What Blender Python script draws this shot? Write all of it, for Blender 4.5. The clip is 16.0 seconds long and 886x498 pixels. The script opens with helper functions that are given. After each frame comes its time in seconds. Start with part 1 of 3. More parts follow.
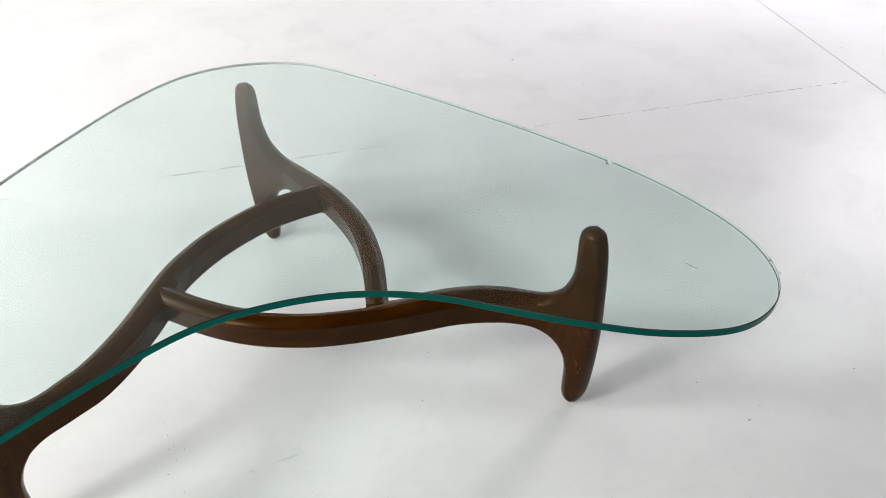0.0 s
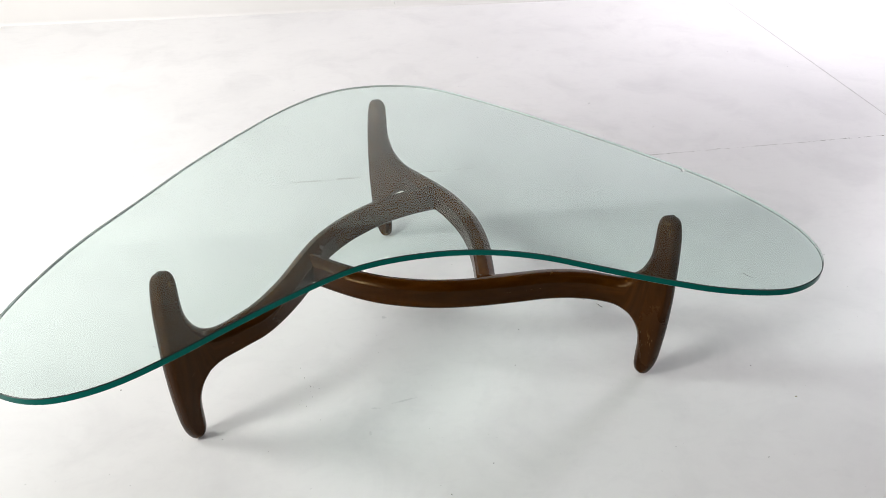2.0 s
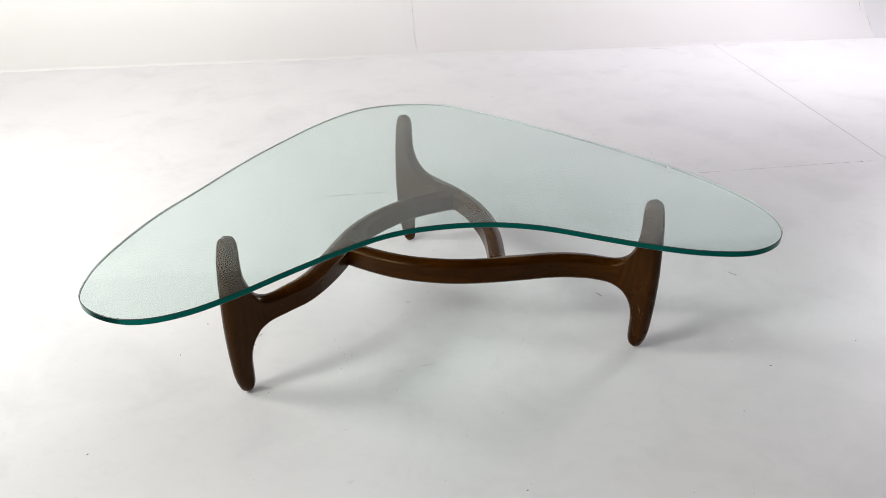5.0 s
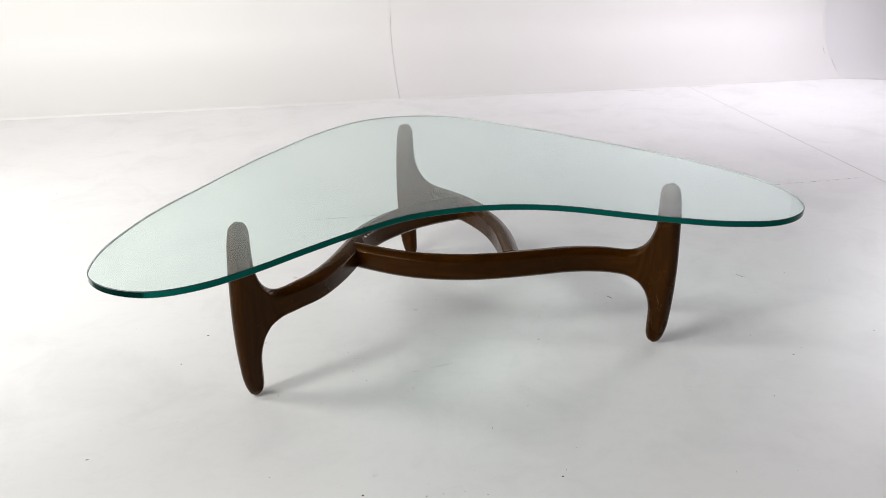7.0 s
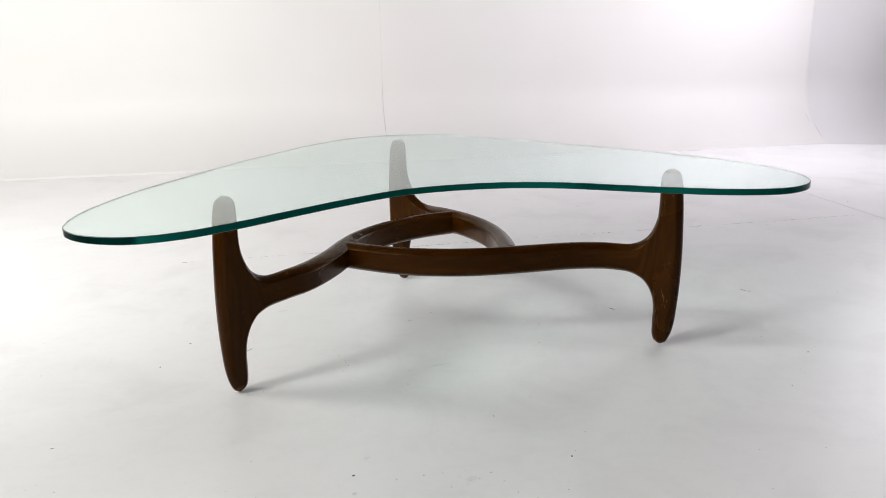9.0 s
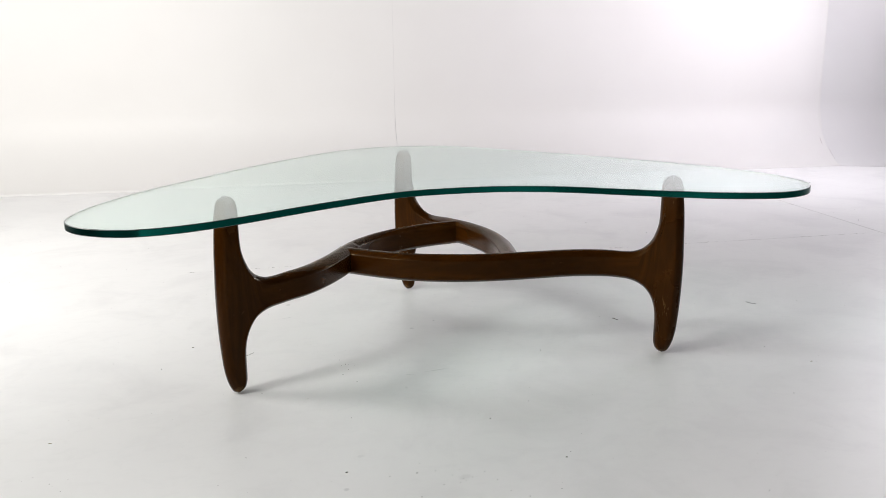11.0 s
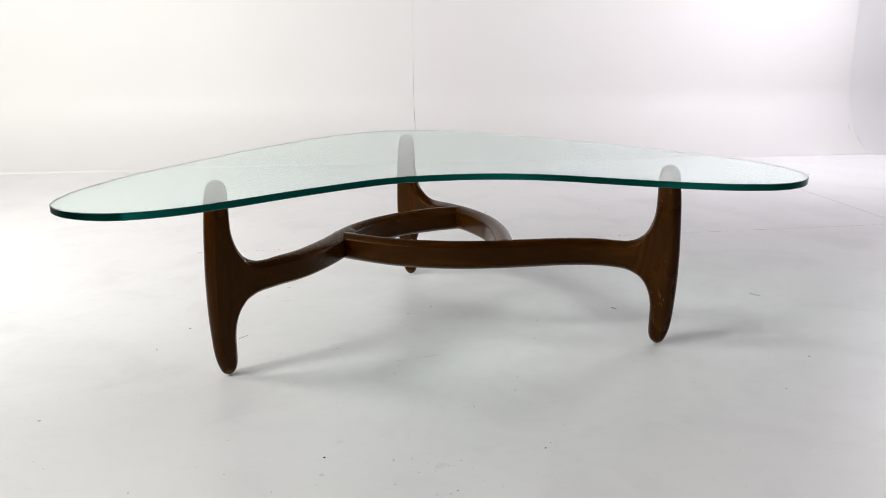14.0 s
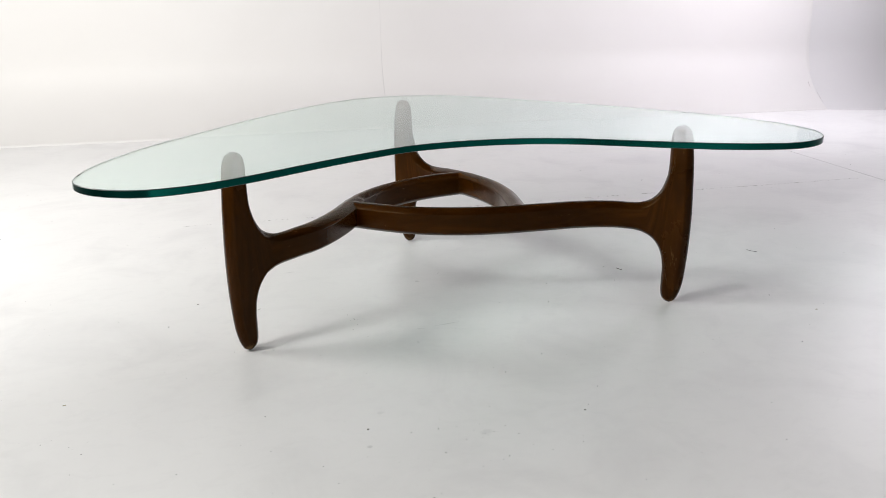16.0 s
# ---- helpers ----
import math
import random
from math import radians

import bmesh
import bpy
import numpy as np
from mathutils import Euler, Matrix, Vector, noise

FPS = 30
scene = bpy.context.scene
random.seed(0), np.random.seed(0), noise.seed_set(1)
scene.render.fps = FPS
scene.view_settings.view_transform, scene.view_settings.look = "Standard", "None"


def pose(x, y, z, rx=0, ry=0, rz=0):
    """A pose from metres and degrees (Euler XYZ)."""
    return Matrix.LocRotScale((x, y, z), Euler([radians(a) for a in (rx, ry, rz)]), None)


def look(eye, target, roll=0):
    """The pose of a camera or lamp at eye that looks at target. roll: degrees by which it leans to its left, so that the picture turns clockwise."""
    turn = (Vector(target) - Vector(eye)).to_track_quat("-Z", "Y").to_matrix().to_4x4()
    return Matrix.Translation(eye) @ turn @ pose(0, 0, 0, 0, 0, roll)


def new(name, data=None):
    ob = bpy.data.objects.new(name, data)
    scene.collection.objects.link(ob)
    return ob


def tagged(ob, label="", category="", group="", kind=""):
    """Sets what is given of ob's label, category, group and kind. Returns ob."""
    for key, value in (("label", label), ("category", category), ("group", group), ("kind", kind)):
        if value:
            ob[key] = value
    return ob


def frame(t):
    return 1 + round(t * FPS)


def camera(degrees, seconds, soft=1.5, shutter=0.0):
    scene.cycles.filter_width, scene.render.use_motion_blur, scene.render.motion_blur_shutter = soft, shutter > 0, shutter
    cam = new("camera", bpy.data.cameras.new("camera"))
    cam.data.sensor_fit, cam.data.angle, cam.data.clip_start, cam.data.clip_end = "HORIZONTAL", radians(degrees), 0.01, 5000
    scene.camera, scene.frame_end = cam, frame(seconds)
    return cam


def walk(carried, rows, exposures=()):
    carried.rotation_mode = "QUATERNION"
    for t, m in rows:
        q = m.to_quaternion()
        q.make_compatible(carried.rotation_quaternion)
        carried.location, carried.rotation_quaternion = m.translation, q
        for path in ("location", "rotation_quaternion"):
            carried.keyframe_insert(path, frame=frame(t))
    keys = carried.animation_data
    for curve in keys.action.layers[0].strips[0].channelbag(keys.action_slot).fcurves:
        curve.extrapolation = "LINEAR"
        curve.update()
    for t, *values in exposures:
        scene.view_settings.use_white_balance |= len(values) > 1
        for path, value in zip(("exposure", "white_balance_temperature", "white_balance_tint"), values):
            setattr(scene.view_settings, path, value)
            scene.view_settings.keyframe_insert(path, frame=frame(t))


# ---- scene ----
cam = camera(57.6, 16.0, soft=0.5)
PATH = [
    (0, (0.444, -0.875, 1.117), (0.857, 0.638, -0.125), -1.1),
    (0.5, (0.379, -0.943, 1.127), (0.783, 0.6, -0.08), -0.5),
    (1, (0.316, -1.021, 1.139), (0.705, 0.555, -0.03), -0.0),
    (1.5, (0.268, -1.098, 1.151), (0.628, 0.506, 0.011), 0.0),
    (2, (0.253, -1.168, 1.171), (0.58, 0.461, 0.056), -0.2),
    (2.5, (0.258, -1.24, 1.188), (0.552, 0.409, 0.095), -0.5),
    (3, (0.266, -1.321, 1.197), (0.536, 0.349, 0.13), -0.7),
    (3.5, (0.26, -1.385, 1.198), (0.519, 0.301, 0.154), -0.8),
    (4, (0.245, -1.437, 1.195), (0.508, 0.262, 0.175), -0.7),
    (4.5, (0.22, -1.465, 1.18), (0.5, 0.244, 0.18), -0.5),
    (7, (0.073, -1.499, 0.962), (0.478, 0.289, 0.162), -0.7),
    (7.5, (0.068, -1.509, 0.882), (0.491, 0.306, 0.157), -0.7),
    (8, (0.069, -1.509, 0.801), (0.503, 0.331, 0.148), -0.9),
    (8.5, (0.058, -1.504, 0.741), (0.504, 0.354, 0.15), -0.9),
    (9, (0.055, -1.517, 0.694), (0.507, 0.355, 0.156), -0.9),
    (11.3, (0.0986, -1.5477, 0.648), (0.501, 0.3525, 0.1785), -0.7),
    (11.5, (0.111, -1.551, 0.648), (0.503, 0.352, 0.175), -0.7),
    (12, (0.149, -1.561, 0.653), (0.511, 0.344, 0.163), -0.7),
    (12.5, (0.181, -1.565, 0.66), (0.516, 0.341, 0.152), -0.6),
    (13, (0.193, -1.56, 0.657), (0.51, 0.346, 0.143), -0.5),
    (13.5, (0.189, -1.556, 0.655), (0.508, 0.35, 0.141), -0.4),
    (14, (0.165, -1.551, 0.657), (0.503, 0.352, 0.142), -0.3),
    (14.5, (0.129, -1.544, 0.654), (0.493, 0.353, 0.134), -0.3),
    (15, (0.09, -1.533, 0.65), (0.487, 0.355, 0.125), -0.4),
    (15.5, (0.047, -1.52, 0.656), (0.48, 0.352, 0.103), -0.6),
    (16, (0.025, -1.51, 0.663), (0.484, 0.341, 0.06), -1.0),
]
walk(cam, [(t, look(eye, target, roll)) for t, eye, target, roll in PATH], exposures=[(0, 0.43), (1.5, 0.35), (3, 0.23), (7, 0.07), (16, 0.02)])

# ---------------------------------------------------------------- light
world = bpy.data.worlds.new("studio_air")
scene.world = world
world.use_nodes = True
world.node_tree.nodes["Background"].inputs[0].default_value = (1.0, 1.0, 1.0, 1)
world.node_tree.nodes["Background"].inputs[1].default_value = 0.02


def softbox(name, eye, target, wide, high, watts, colour, spread=180):
    lamp = bpy.data.lights.new(name, "AREA")
    lamp.shape, lamp.size, lamp.size_y = "RECTANGLE", wide, high
    lamp.energy, lamp.color, lamp.spread = watts, colour, radians(spread)
    ob = new(name, lamp)
    ob.matrix_world = look(eye, target)
    return ob


# three boxes with grids stand on the left, two magenta-tinted ones in the far right corner, a small one on the right
softbox("softbox_left_front", (-2.43, -0.97, 2.41), (-0.83, -2.05, 0.51), 0.95, 0.95, 57, (1.0, 0.982, 0.942), 106)
softbox("softbox_left", (-1.77, 0.62, 1.63), (1.33, -0.02, 0.56), 0.60, 0.60, 19, (1.0, 0.982, 0.942), 156)
softbox("softbox_backdrop", (-1.46, -1.07, 2.11), (-2.06, 3.42, 1.0), 0.9, 0.9, 98, (1.0, 0.982, 0.942), 119)
softbox("softbox_corner", (3.73, 1.14, 1.64), (1.12, 3.8, 1.17), 1.15, 1.15, 30, (0.98, 0.925, 1.0), 116)
softbox("softbox_right_back", (3.59, 1.88, 1.51), (2.0, 0.6, 0.3), 0.65, 0.65, 25, (0.975, 0.94, 1.0))
softbox("softbox_right", (2.24, -1.69, 1.97), (2.3, 0.98, 1.97), 0.60, 0.60, 5, (0.98, 0.96, 0.98), 160)


# ---------------------------------------------------------------- materials
def material(name):
    m = bpy.data.materials.new(name)
    m.use_nodes = True
    nt = m.node_tree
    return m, nt.nodes, nt.links, nt.nodes["Principled BSDF"]


def noise_node(nodes, links, coord, scale, detail=4.0, rough=0.55, stretch=None, distortion=0.0):
    n = nodes.new("ShaderNodeTexNoise")
    n.inputs["Scale"].default_value = scale
    n.inputs["Detail"].default_value = detail
    n.inputs["Roughness"].default_value = rough
    n.inputs["Distortion"].default_value = distortion
    if stretch:
        mp = nodes.new("ShaderNodeMapping")
        mp.inputs["Scale"].default_value = stretch
        links.new(coord, mp.inputs["Vector"])
        coord = mp.outputs["Vector"]
    links.new(coord, n.inputs["Vector"])
    return n.outputs["Fac"]


def ramp(nodes, links, fac, stops):
    r = nodes.new("ShaderNodeValToRGB")
    while len(r.color_ramp.elements) < len(stops):
        r.color_ramp.elements.new(0.5)
    for e, (at, col) in zip(r.color_ramp.elements, stops):
        e.position, e.color = at, (*col, 1) if len(col) == 3 else col
    links.new(fac, r.inputs["Fac"])
    return r.outputs["Color"]


def blend(nodes, links, a, b, fac, mode="MIX"):
    n = nodes.new("ShaderNodeMix")
    n.data_type, n.blend_type = "RGBA", mode
    for sock, value in ((n.inputs["Factor"], fac), (n.inputs["A"], a), (n.inputs["B"], b)):
        if isinstance(value, bpy.types.NodeSocket):
            links.new(value, sock)
        else:
            sock.default_value = value if isinstance(value, (int, float)) else (*value, 1)
    return n.outputs["Result"]


def bump(nodes, links, shader, height, strength, distance):
    b = nodes.new("ShaderNodeBump")
    b.inputs["Strength"].default_value = strength
    b.inputs["Distance"].default_value = distance
    links.new(height, b.inputs["Height"])
    links.new(b.outputs["Normal"], shader.inputs["Normal"])


# grey stains and rubbed lines on the floor: x, y, half length, half width, turn, depth
FLOOR_STAINS = [(0.118, 0.560, 0.016, 0.016, 0, 0.32), (0.113, 0.450, 0.028, 0.007, 5, 0.22), (0.406, 0.292, 0.012, 0.014, 0, 0.30), (0.174, -0.421, 0.010, 0.008, 0, 0.28),
                (0.359, -0.427, 0.030, 0.016, 20, 0.13), (0.330, -0.059, 0.007, 0.016, 0, 0.16), (0.410, 0.016, 0.060, 0.006, 8, 0.22), (0.350, 0.006, 0.022, 0.006, -8, 0.20),
                (0.208, -0.321, 0.014, 0.012, 0, 0.12)]


def white_paint(name, base, dirt, rough, floor_marks):
    m, nodes, links, sh = material(name)
    pos = nodes.new("ShaderNodeNewGeometry").outputs["Position"]
    broad = noise_node(nodes, links, pos, 1.1, 3)
    col = blend(nodes, links, base, dirt, ramp(nodes, links, broad, [(0.42, (0, 0, 0)), (0.75, (0.35, 0.35, 0.35))]))
    if floor_marks:
        # rubbed, slightly greasy patches and faint scuffs
        patch = noise_node(nodes, links, pos, 4.5, 5, 0.6, distortion=0.6)
        col = blend(nodes, links, col, dirt, ramp(nodes, links, patch, [(0.50, (0, 0, 0)), (0.76, (0.40, 0.40, 0.40))]))
        smear = noise_node(nodes, links, pos, 19, 4, 0.65, stretch=(1.0, 1.7, 1.0), distortion=0.9)
        col = blend(nodes, links, col, dirt, ramp(nodes, links, smear, [(0.50, (0, 0, 0)), (0.78, (0.17, 0.17, 0.17))]))
        scuff = noise_node(nodes, links, pos, 7.0, 6, 0.7, stretch=(1.0, 5.0, 1.0), distortion=1.5)
        col = blend(nodes, links, col, (0.42, 0.42, 0.43), ramp(nodes, links, scuff, [(0.70, (0, 0, 0)), (0.84, (0.22, 0.22, 0.22))]))
        for x, y, long, short, turn, depth in FLOOR_STAINS:
            mp = nodes.new("ShaderNodeMapping")
            mp.vector_type = "TEXTURE"
            mp.inputs["Location"].default_value = (x, y, 0)
            mp.inputs["Rotation"].default_value = (0, 0, radians(turn))
            mp.inputs["Scale"].default_value = (long, short, 1)
            links.new(pos, mp.inputs["Vector"])
            away = nodes.new("ShaderNodeVectorMath")
            away.operation = "LENGTH"
            links.new(mp.outputs["Vector"], away.inputs[0])
            add = nodes.new("ShaderNodeMath")
            add.operation = "ADD"
            links.new(away.outputs["Value"], add.inputs[0])
            links.new(noise_node(nodes, links, pos, 90, 3, 0.7), add.inputs[1])
            col = blend(nodes, links, col, (0.30, 0.31, 0.32), ramp(nodes, links, add.outputs[0], [(0.75, (1.05 * depth,) * 3), (1.45, (0, 0, 0))]))
        fine = noise_node(nodes, links, pos, 160, 2)
        col = blend(nodes, links, col, (0.30, 0.29, 0.29), ramp(nodes, links, fine, [(0.755, (0, 0, 0)), (0.80, (0.6, 0.6, 0.6))]))
    links.new(col, sh.inputs["Base Color"])
    sh.inputs["Roughness"].default_value = rough
    grain = noise_node(nodes, links, pos, 240, 3)
    wave = noise_node(nodes, links, pos, 9, 4)
    bump(nodes, links, sh, blend(nodes, links, grain, wave, 0.4), 0.12, 0.002)
    return m


FLOOR_PAINT = white_paint("white_floor_paint", (0.83, 0.83, 0.83), (0.63, 0.63, 0.64), 0.42, True)
GREY_PAINT = white_paint("grey_wall_paint", (0.70, 0.695, 0.70), (0.63, 0.625, 0.63), 0.6, False)
# for unseen surfaces, dark to cut bounced light and reflections
DARK_PAINT = white_paint("dark_unseen_paint", (0.10, 0.10, 0.102), (0.07, 0.07, 0.07), 0.8, False)
# grey chosen to weaken the veil that the glass reflects
REAR_PAINT = white_paint("grey_unseen_paint", (0.42, 0.42, 0.42), (0.37, 0.37, 0.37), 0.8, False)
WALL_PAINT = white_paint("white_wall_paint", (0.71, 0.70, 0.69), (0.63, 0.615, 0.60), 0.6, False)


def seam_filler():
    m, nodes, links, sh = material("dusty_seam")
    pos = nodes.new("ShaderNodeNewGeometry").outputs["Position"]
    a = noise_node(nodes, links, pos, 20, 6, 0.75)
    links.new(ramp(nodes, links, a, [(0.42, (0.63, 0.62, 0.615)), (0.58, (0.56, 0.55, 0.54)), (0.72, (0.34, 0.33, 0.32))]), sh.inputs["Base Color"])
    sh.inputs["Roughness"].default_value = 0.9
    return m


SEAM = seam_filler()


def walnut():
    m, nodes, links, sh = material("stained_walnut")
    at = nodes.new("ShaderNodeAttribute")
    at.attribute_name = "grain"
    co = at.outputs["Vector"]
    figure = noise_node(nodes, links, co, 7, 5, 0.6, stretch=(1.0, 5.0, 5.0), distortion=0.6)
    pores = noise_node(nodes, links, co, 60, 4, 0.6, stretch=(1.0, 16.0, 16.0))
    col = ramp(nodes, links, figure, [(0.26, (0.021, 0.0052, 0.0003)), (0.50, (0.031, 0.0086, 0.0006)), (0.76, (0.047, 0.0146, 0.0012))])
    col = blend(nodes, links, col, (0.009, 0.004, 0.002), ramp(nodes, links, pores, [(0.56, (0, 0, 0)), (0.74, (0.12, 0.12, 0.12))]))
    # rubbed spots, and scratches where the wear layer says so
    pos = nodes.new("ShaderNodeNewGeometry").outputs["Position"]
    rub = noise_node(nodes, links, pos, 34, 5, 0.7)
    col = blend(nodes, links, col, (0.15, 0.075, 0.025), ramp(nodes, links, rub, [(0.86, (0, 0, 0)), (0.95, (0.3, 0.3, 0.3))]))
    wear = nodes.new("ShaderNodeAttribute")
    wear.attribute_name = "wear"
    tick = noise_node(nodes, links, co, 240, 2, 0.5, stretch=(0.22, 1.6, 1.6))
    both = nodes.new("ShaderNodeMath")
    both.operation = "MULTIPLY_ADD"
    links.new(wear.outputs["Fac"], both.inputs[0])
    both.inputs[1].default_value = 0.22
    links.new(tick, both.inputs[2])
    col = blend(nodes, links, col, (0.33, 0.21, 0.10), ramp(nodes, links, both.outputs[0], [(0.80, (0, 0, 0)), (0.88, (0.55, 0.55, 0.55))]))
    foot = nodes.new("ShaderNodeAttribute")
    foot.attribute_name = "foot"
    both = nodes.new("ShaderNodeMath")
    both.operation = "MULTIPLY_ADD"
    links.new(foot.outputs["Fac"], both.inputs[0])
    both.inputs[1].default_value = 0.46
    links.new(rub, both.inputs[2])
    col = blend(nodes, links, col, (0.12, 0.07, 0.028), ramp(nodes, links, both.outputs[0], [(0.80, (0, 0, 0)), (1.0, (0.75, 0.75, 0.75))]))
    links.new(col, sh.inputs["Base Color"])
    # the polish is gone where the wood is worn
    dull = nodes.new("ShaderNodeMath")
    dull.operation = "MULTIPLY_ADD"
    links.new(wear.outputs["Fac"], dull.inputs[0])
    dull.inputs[1].default_value = 0.45
    links.new(ramp(nodes, links, rub, [(0.3, (0.20, 0.20, 0.20)), (0.7, (0.28, 0.28, 0.28))]), dull.inputs[2])
    links.new(dull.outputs[0], sh.inputs["Roughness"])
    sh.inputs["Specular IOR Level"].default_value = 0.18
    sh.inputs["Specular Tint"].default_value = (1.0, 0.66, 0.36, 1)
    return m


WALNUT = walnut()


def glass():
    m, nodes, links, sh = material("float_glass")
    nodes.remove(sh)
    g = nodes.new("ShaderNodeBsdfGlass")
    g.inputs["Color"].default_value = (0.98, 1.0, 0.992, 1)
    g.inputs["Roughness"].default_value = 0.0
    g.inputs["IOR"].default_value = 1.36
    links.new(g.outputs[0], nodes["Material Output"].inputs["Surface"])
    return m


def glass_edge():
    """Polished edge: green metal stands in for reflections along the glass's long inner path."""
    m, nodes, links, sh = material("float_glass_edge")
    sh.inputs["Base Color"].default_value = (0.004, 0.10, 0.082, 1)
    sh.inputs["Metallic"].default_value = 1.0
    sh.inputs["Roughness"].default_value = 0.13
    return m


def glass_tint_sheet():
    """Pale green sheet added inside the pane: tints it and dims light falling through."""
    m, nodes, links, sh = material("float_glass_tint_sheet")
    nodes.remove(sh)
    t = nodes.new("ShaderNodeBsdfTransparent")
    t.inputs["Color"].default_value = (0.835, 0.905, 0.89, 1)
    links.new(t.outputs[0], nodes["Material Output"].inputs["Surface"])
    return m


GLASS = glass()
GLASS_TINT_SHEET = glass_tint_sheet()
GLASS_RIM = glass_edge()


def inner_mirror():
    """Pale half-metal that stands in for light thrown back past the glass's critical angle."""
    m, nodes, links, sh = material("glass_edge_reflection")
    sh.inputs["Base Color"].default_value = (0.70, 0.76, 0.75, 1)
    sh.inputs["Metallic"].default_value = 0.6
    sh.inputs["Roughness"].default_value = 0.3
    return m


EDGE_REFLECTION = inner_mirror()


def frosted(name, colour, clear=0.4):
    m, nodes, links, sh = material(name)
    sh.inputs["Base Color"].default_value = (*colour, 1)
    sh.inputs["Transmission Weight"].default_value = clear
    sh.inputs["Roughness"].default_value = 0.35
    return m


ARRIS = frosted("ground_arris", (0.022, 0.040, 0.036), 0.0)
CHIP_LIGHT = frosted("glass_chip_light", (0.85, 0.88, 0.87))
CHIP_DARK = frosted("glass_chip_dark", (0.03, 0.04, 0.04))


def clear_plastic():
    m, nodes, links, sh = material("clear_bumper")
    sh.inputs["Base Color"].default_value = (0.72, 0.70, 0.64, 1)
    sh.inputs["Transmission Weight"].default_value = 0.97
    sh.inputs["Roughness"].default_value = 0.08
    sh.inputs["IOR"].default_value = 1.25
    return m


BUMPER = clear_plastic()


def plain(name, colour, rough=0.7):
    m, nodes, links, sh = material(name)
    pos = nodes.new("ShaderNodeNewGeometry").outputs["Position"]
    n = noise_node(nodes, links, pos, 90, 3)
    links.new(blend(nodes, links, colour, tuple(c * 0.55 for c in colour), n), sh.inputs["Base Color"])
    sh.inputs["Roughness"].default_value = rough
    return m


DARK_GRIT = plain("dark_grit", (0.05, 0.045, 0.04))
MID_GRIT = plain("mid_grit", (0.56, 0.55, 0.535))


# ---------------------------------------------------------------- mesh helpers
def mesh_object(name, verts, faces, mats, parent=None, label="", smooth=False, slots=None):
    me = bpy.data.meshes.new(name)
    me.from_pydata(verts, [], faces)
    for m in mats if isinstance(mats, (list, tuple)) else [mats]:
        me.materials.append(m)
    if slots:
        me.polygons.foreach_set("material_index", slots)
    if smooth:
        me.polygons.foreach_set("use_smooth", [True] * len(me.polygons))
    me.update()
    ob = new(name, me)
    if parent:
        ob.parent = parent
    if label:
        tagged(ob, label)
    return ob


def spline(points, closed=False, steps=12):
    """A smooth curve through the points (centripetal enough for even spacing)."""
    p = [np.array(q, float) for q in points]
    n = len(p)
    out = []
    for i in range(n if closed else n - 1):
        a = p[(i - 1) % n] if closed or i else 2 * p[0] - p[1]
        b, c = p[i], p[(i + 1) % n]
        d = p[(i + 2) % n] if closed or i + 2 < n else 2 * p[-1] - p[-2]
        for k in range(steps):
            t = k / steps
            out.append(0.5 * (2 * b + (c - a) * t + (2 * a - 5 * b + 4 * c - d) * t * t + (3 * b - a - 3 * c + d) * t ** 3))
    if not closed:
        out.append(p[-1])
    return np.array(out)


def resample(line, count, closed=False):
    pts = np.vstack([line, line[:1]]) if closed else line
    far = np.r_[0, np.cumsum(np.linalg.norm(np.diff(pts, axis=0), axis=1))]
    at = np.linspace(0, far[-1], count + 1)[:-1] if closed else np.linspace(0, far[-1], count)
    return np.stack([np.interp(at, far, pts[:, k]) for k in range(pts.shape[1])], 1)


def inward(loop):
    """Unit normals that point to the inside of a closed counter-clockwise loop."""
    t = np.roll(loop, -1, 0) - np.roll(loop, 1, 0)
    t /= np.linalg.norm(t, axis=1)[:, None]
    return np.stack([-t[:, 1], t[:, 0]], 1)


# ---------------------------------------------------------------- the studio: floor, cove and walls
# corners of the floor sheets follow two slightly crooked joints that cross at JOINT
JOINT = np.array((2.25, 0.903))
ALONG = np.array((math.cos(radians(-1.8)), math.sin(radians(-1.8))))
ACROSS = np.array((math.sin(radians(4.0)), math.cos(radians(4.0))))
GAP, WIDE_GAP = 0.0002, 0.0040

floor = mesh_object("floor", [(-4.2, -4.6, -0.05), (4.9, -4.6, -0.05), (4.9, 3.6, -0.05), (-4.2, 3.6, -0.05),
                              (-4.2, -4.6, -0.0009), (4.9, -4.6, -0.0009), (4.9, 3.6, -0.0009), (-4.2, 3.6, -0.0009)],
                    [(0, 3, 2, 1), (4, 5, 6, 7), (0, 1, 5, 4), (1, 2, 6, 5), (2, 3, 7, 6), (3, 0, 4, 7)], SEAM)
tagged(floor, "white painted studio floor with hairline joints, scuffs and dust", "floor", kind="structure")


def floor_sheet(left, right, v0, v1, paint=FLOOR_PAINT):
    """A sheet of the floor between two joints; left and right are its sides at its near and its far end."""
    (a0, a1), (b0, b1) = left, right
    e, g = 0.0006, 0.0001
    corners = [JOINT + ALONG * u + ACROSS * v for u, v in ((a0, v0), (b0, v0), (b1, v1), (a1, v1))]
    inner = [JOINT + ALONG * u + ACROSS * v for u, v in ((a0 + e, v0 + g), (b0 - e, v0 + g), (b1 - e, v1 - g), (a1 + e, v1 - g))]
    verts = [(*c, -0.0008) for c in corners] + [(*c, -e) for c in corners] + [(*c, 0.0) for c in inner]
    faces = [(8, 9, 10, 11)]
    for a in range(4):
        b = (a + 1) % 4
        faces += [(a, b, 4 + b, 4 + a), (4 + a, 4 + b, 8 + b, 8 + a)]
    return mesh_object("floor_sheet", verts, faces, paint, floor)


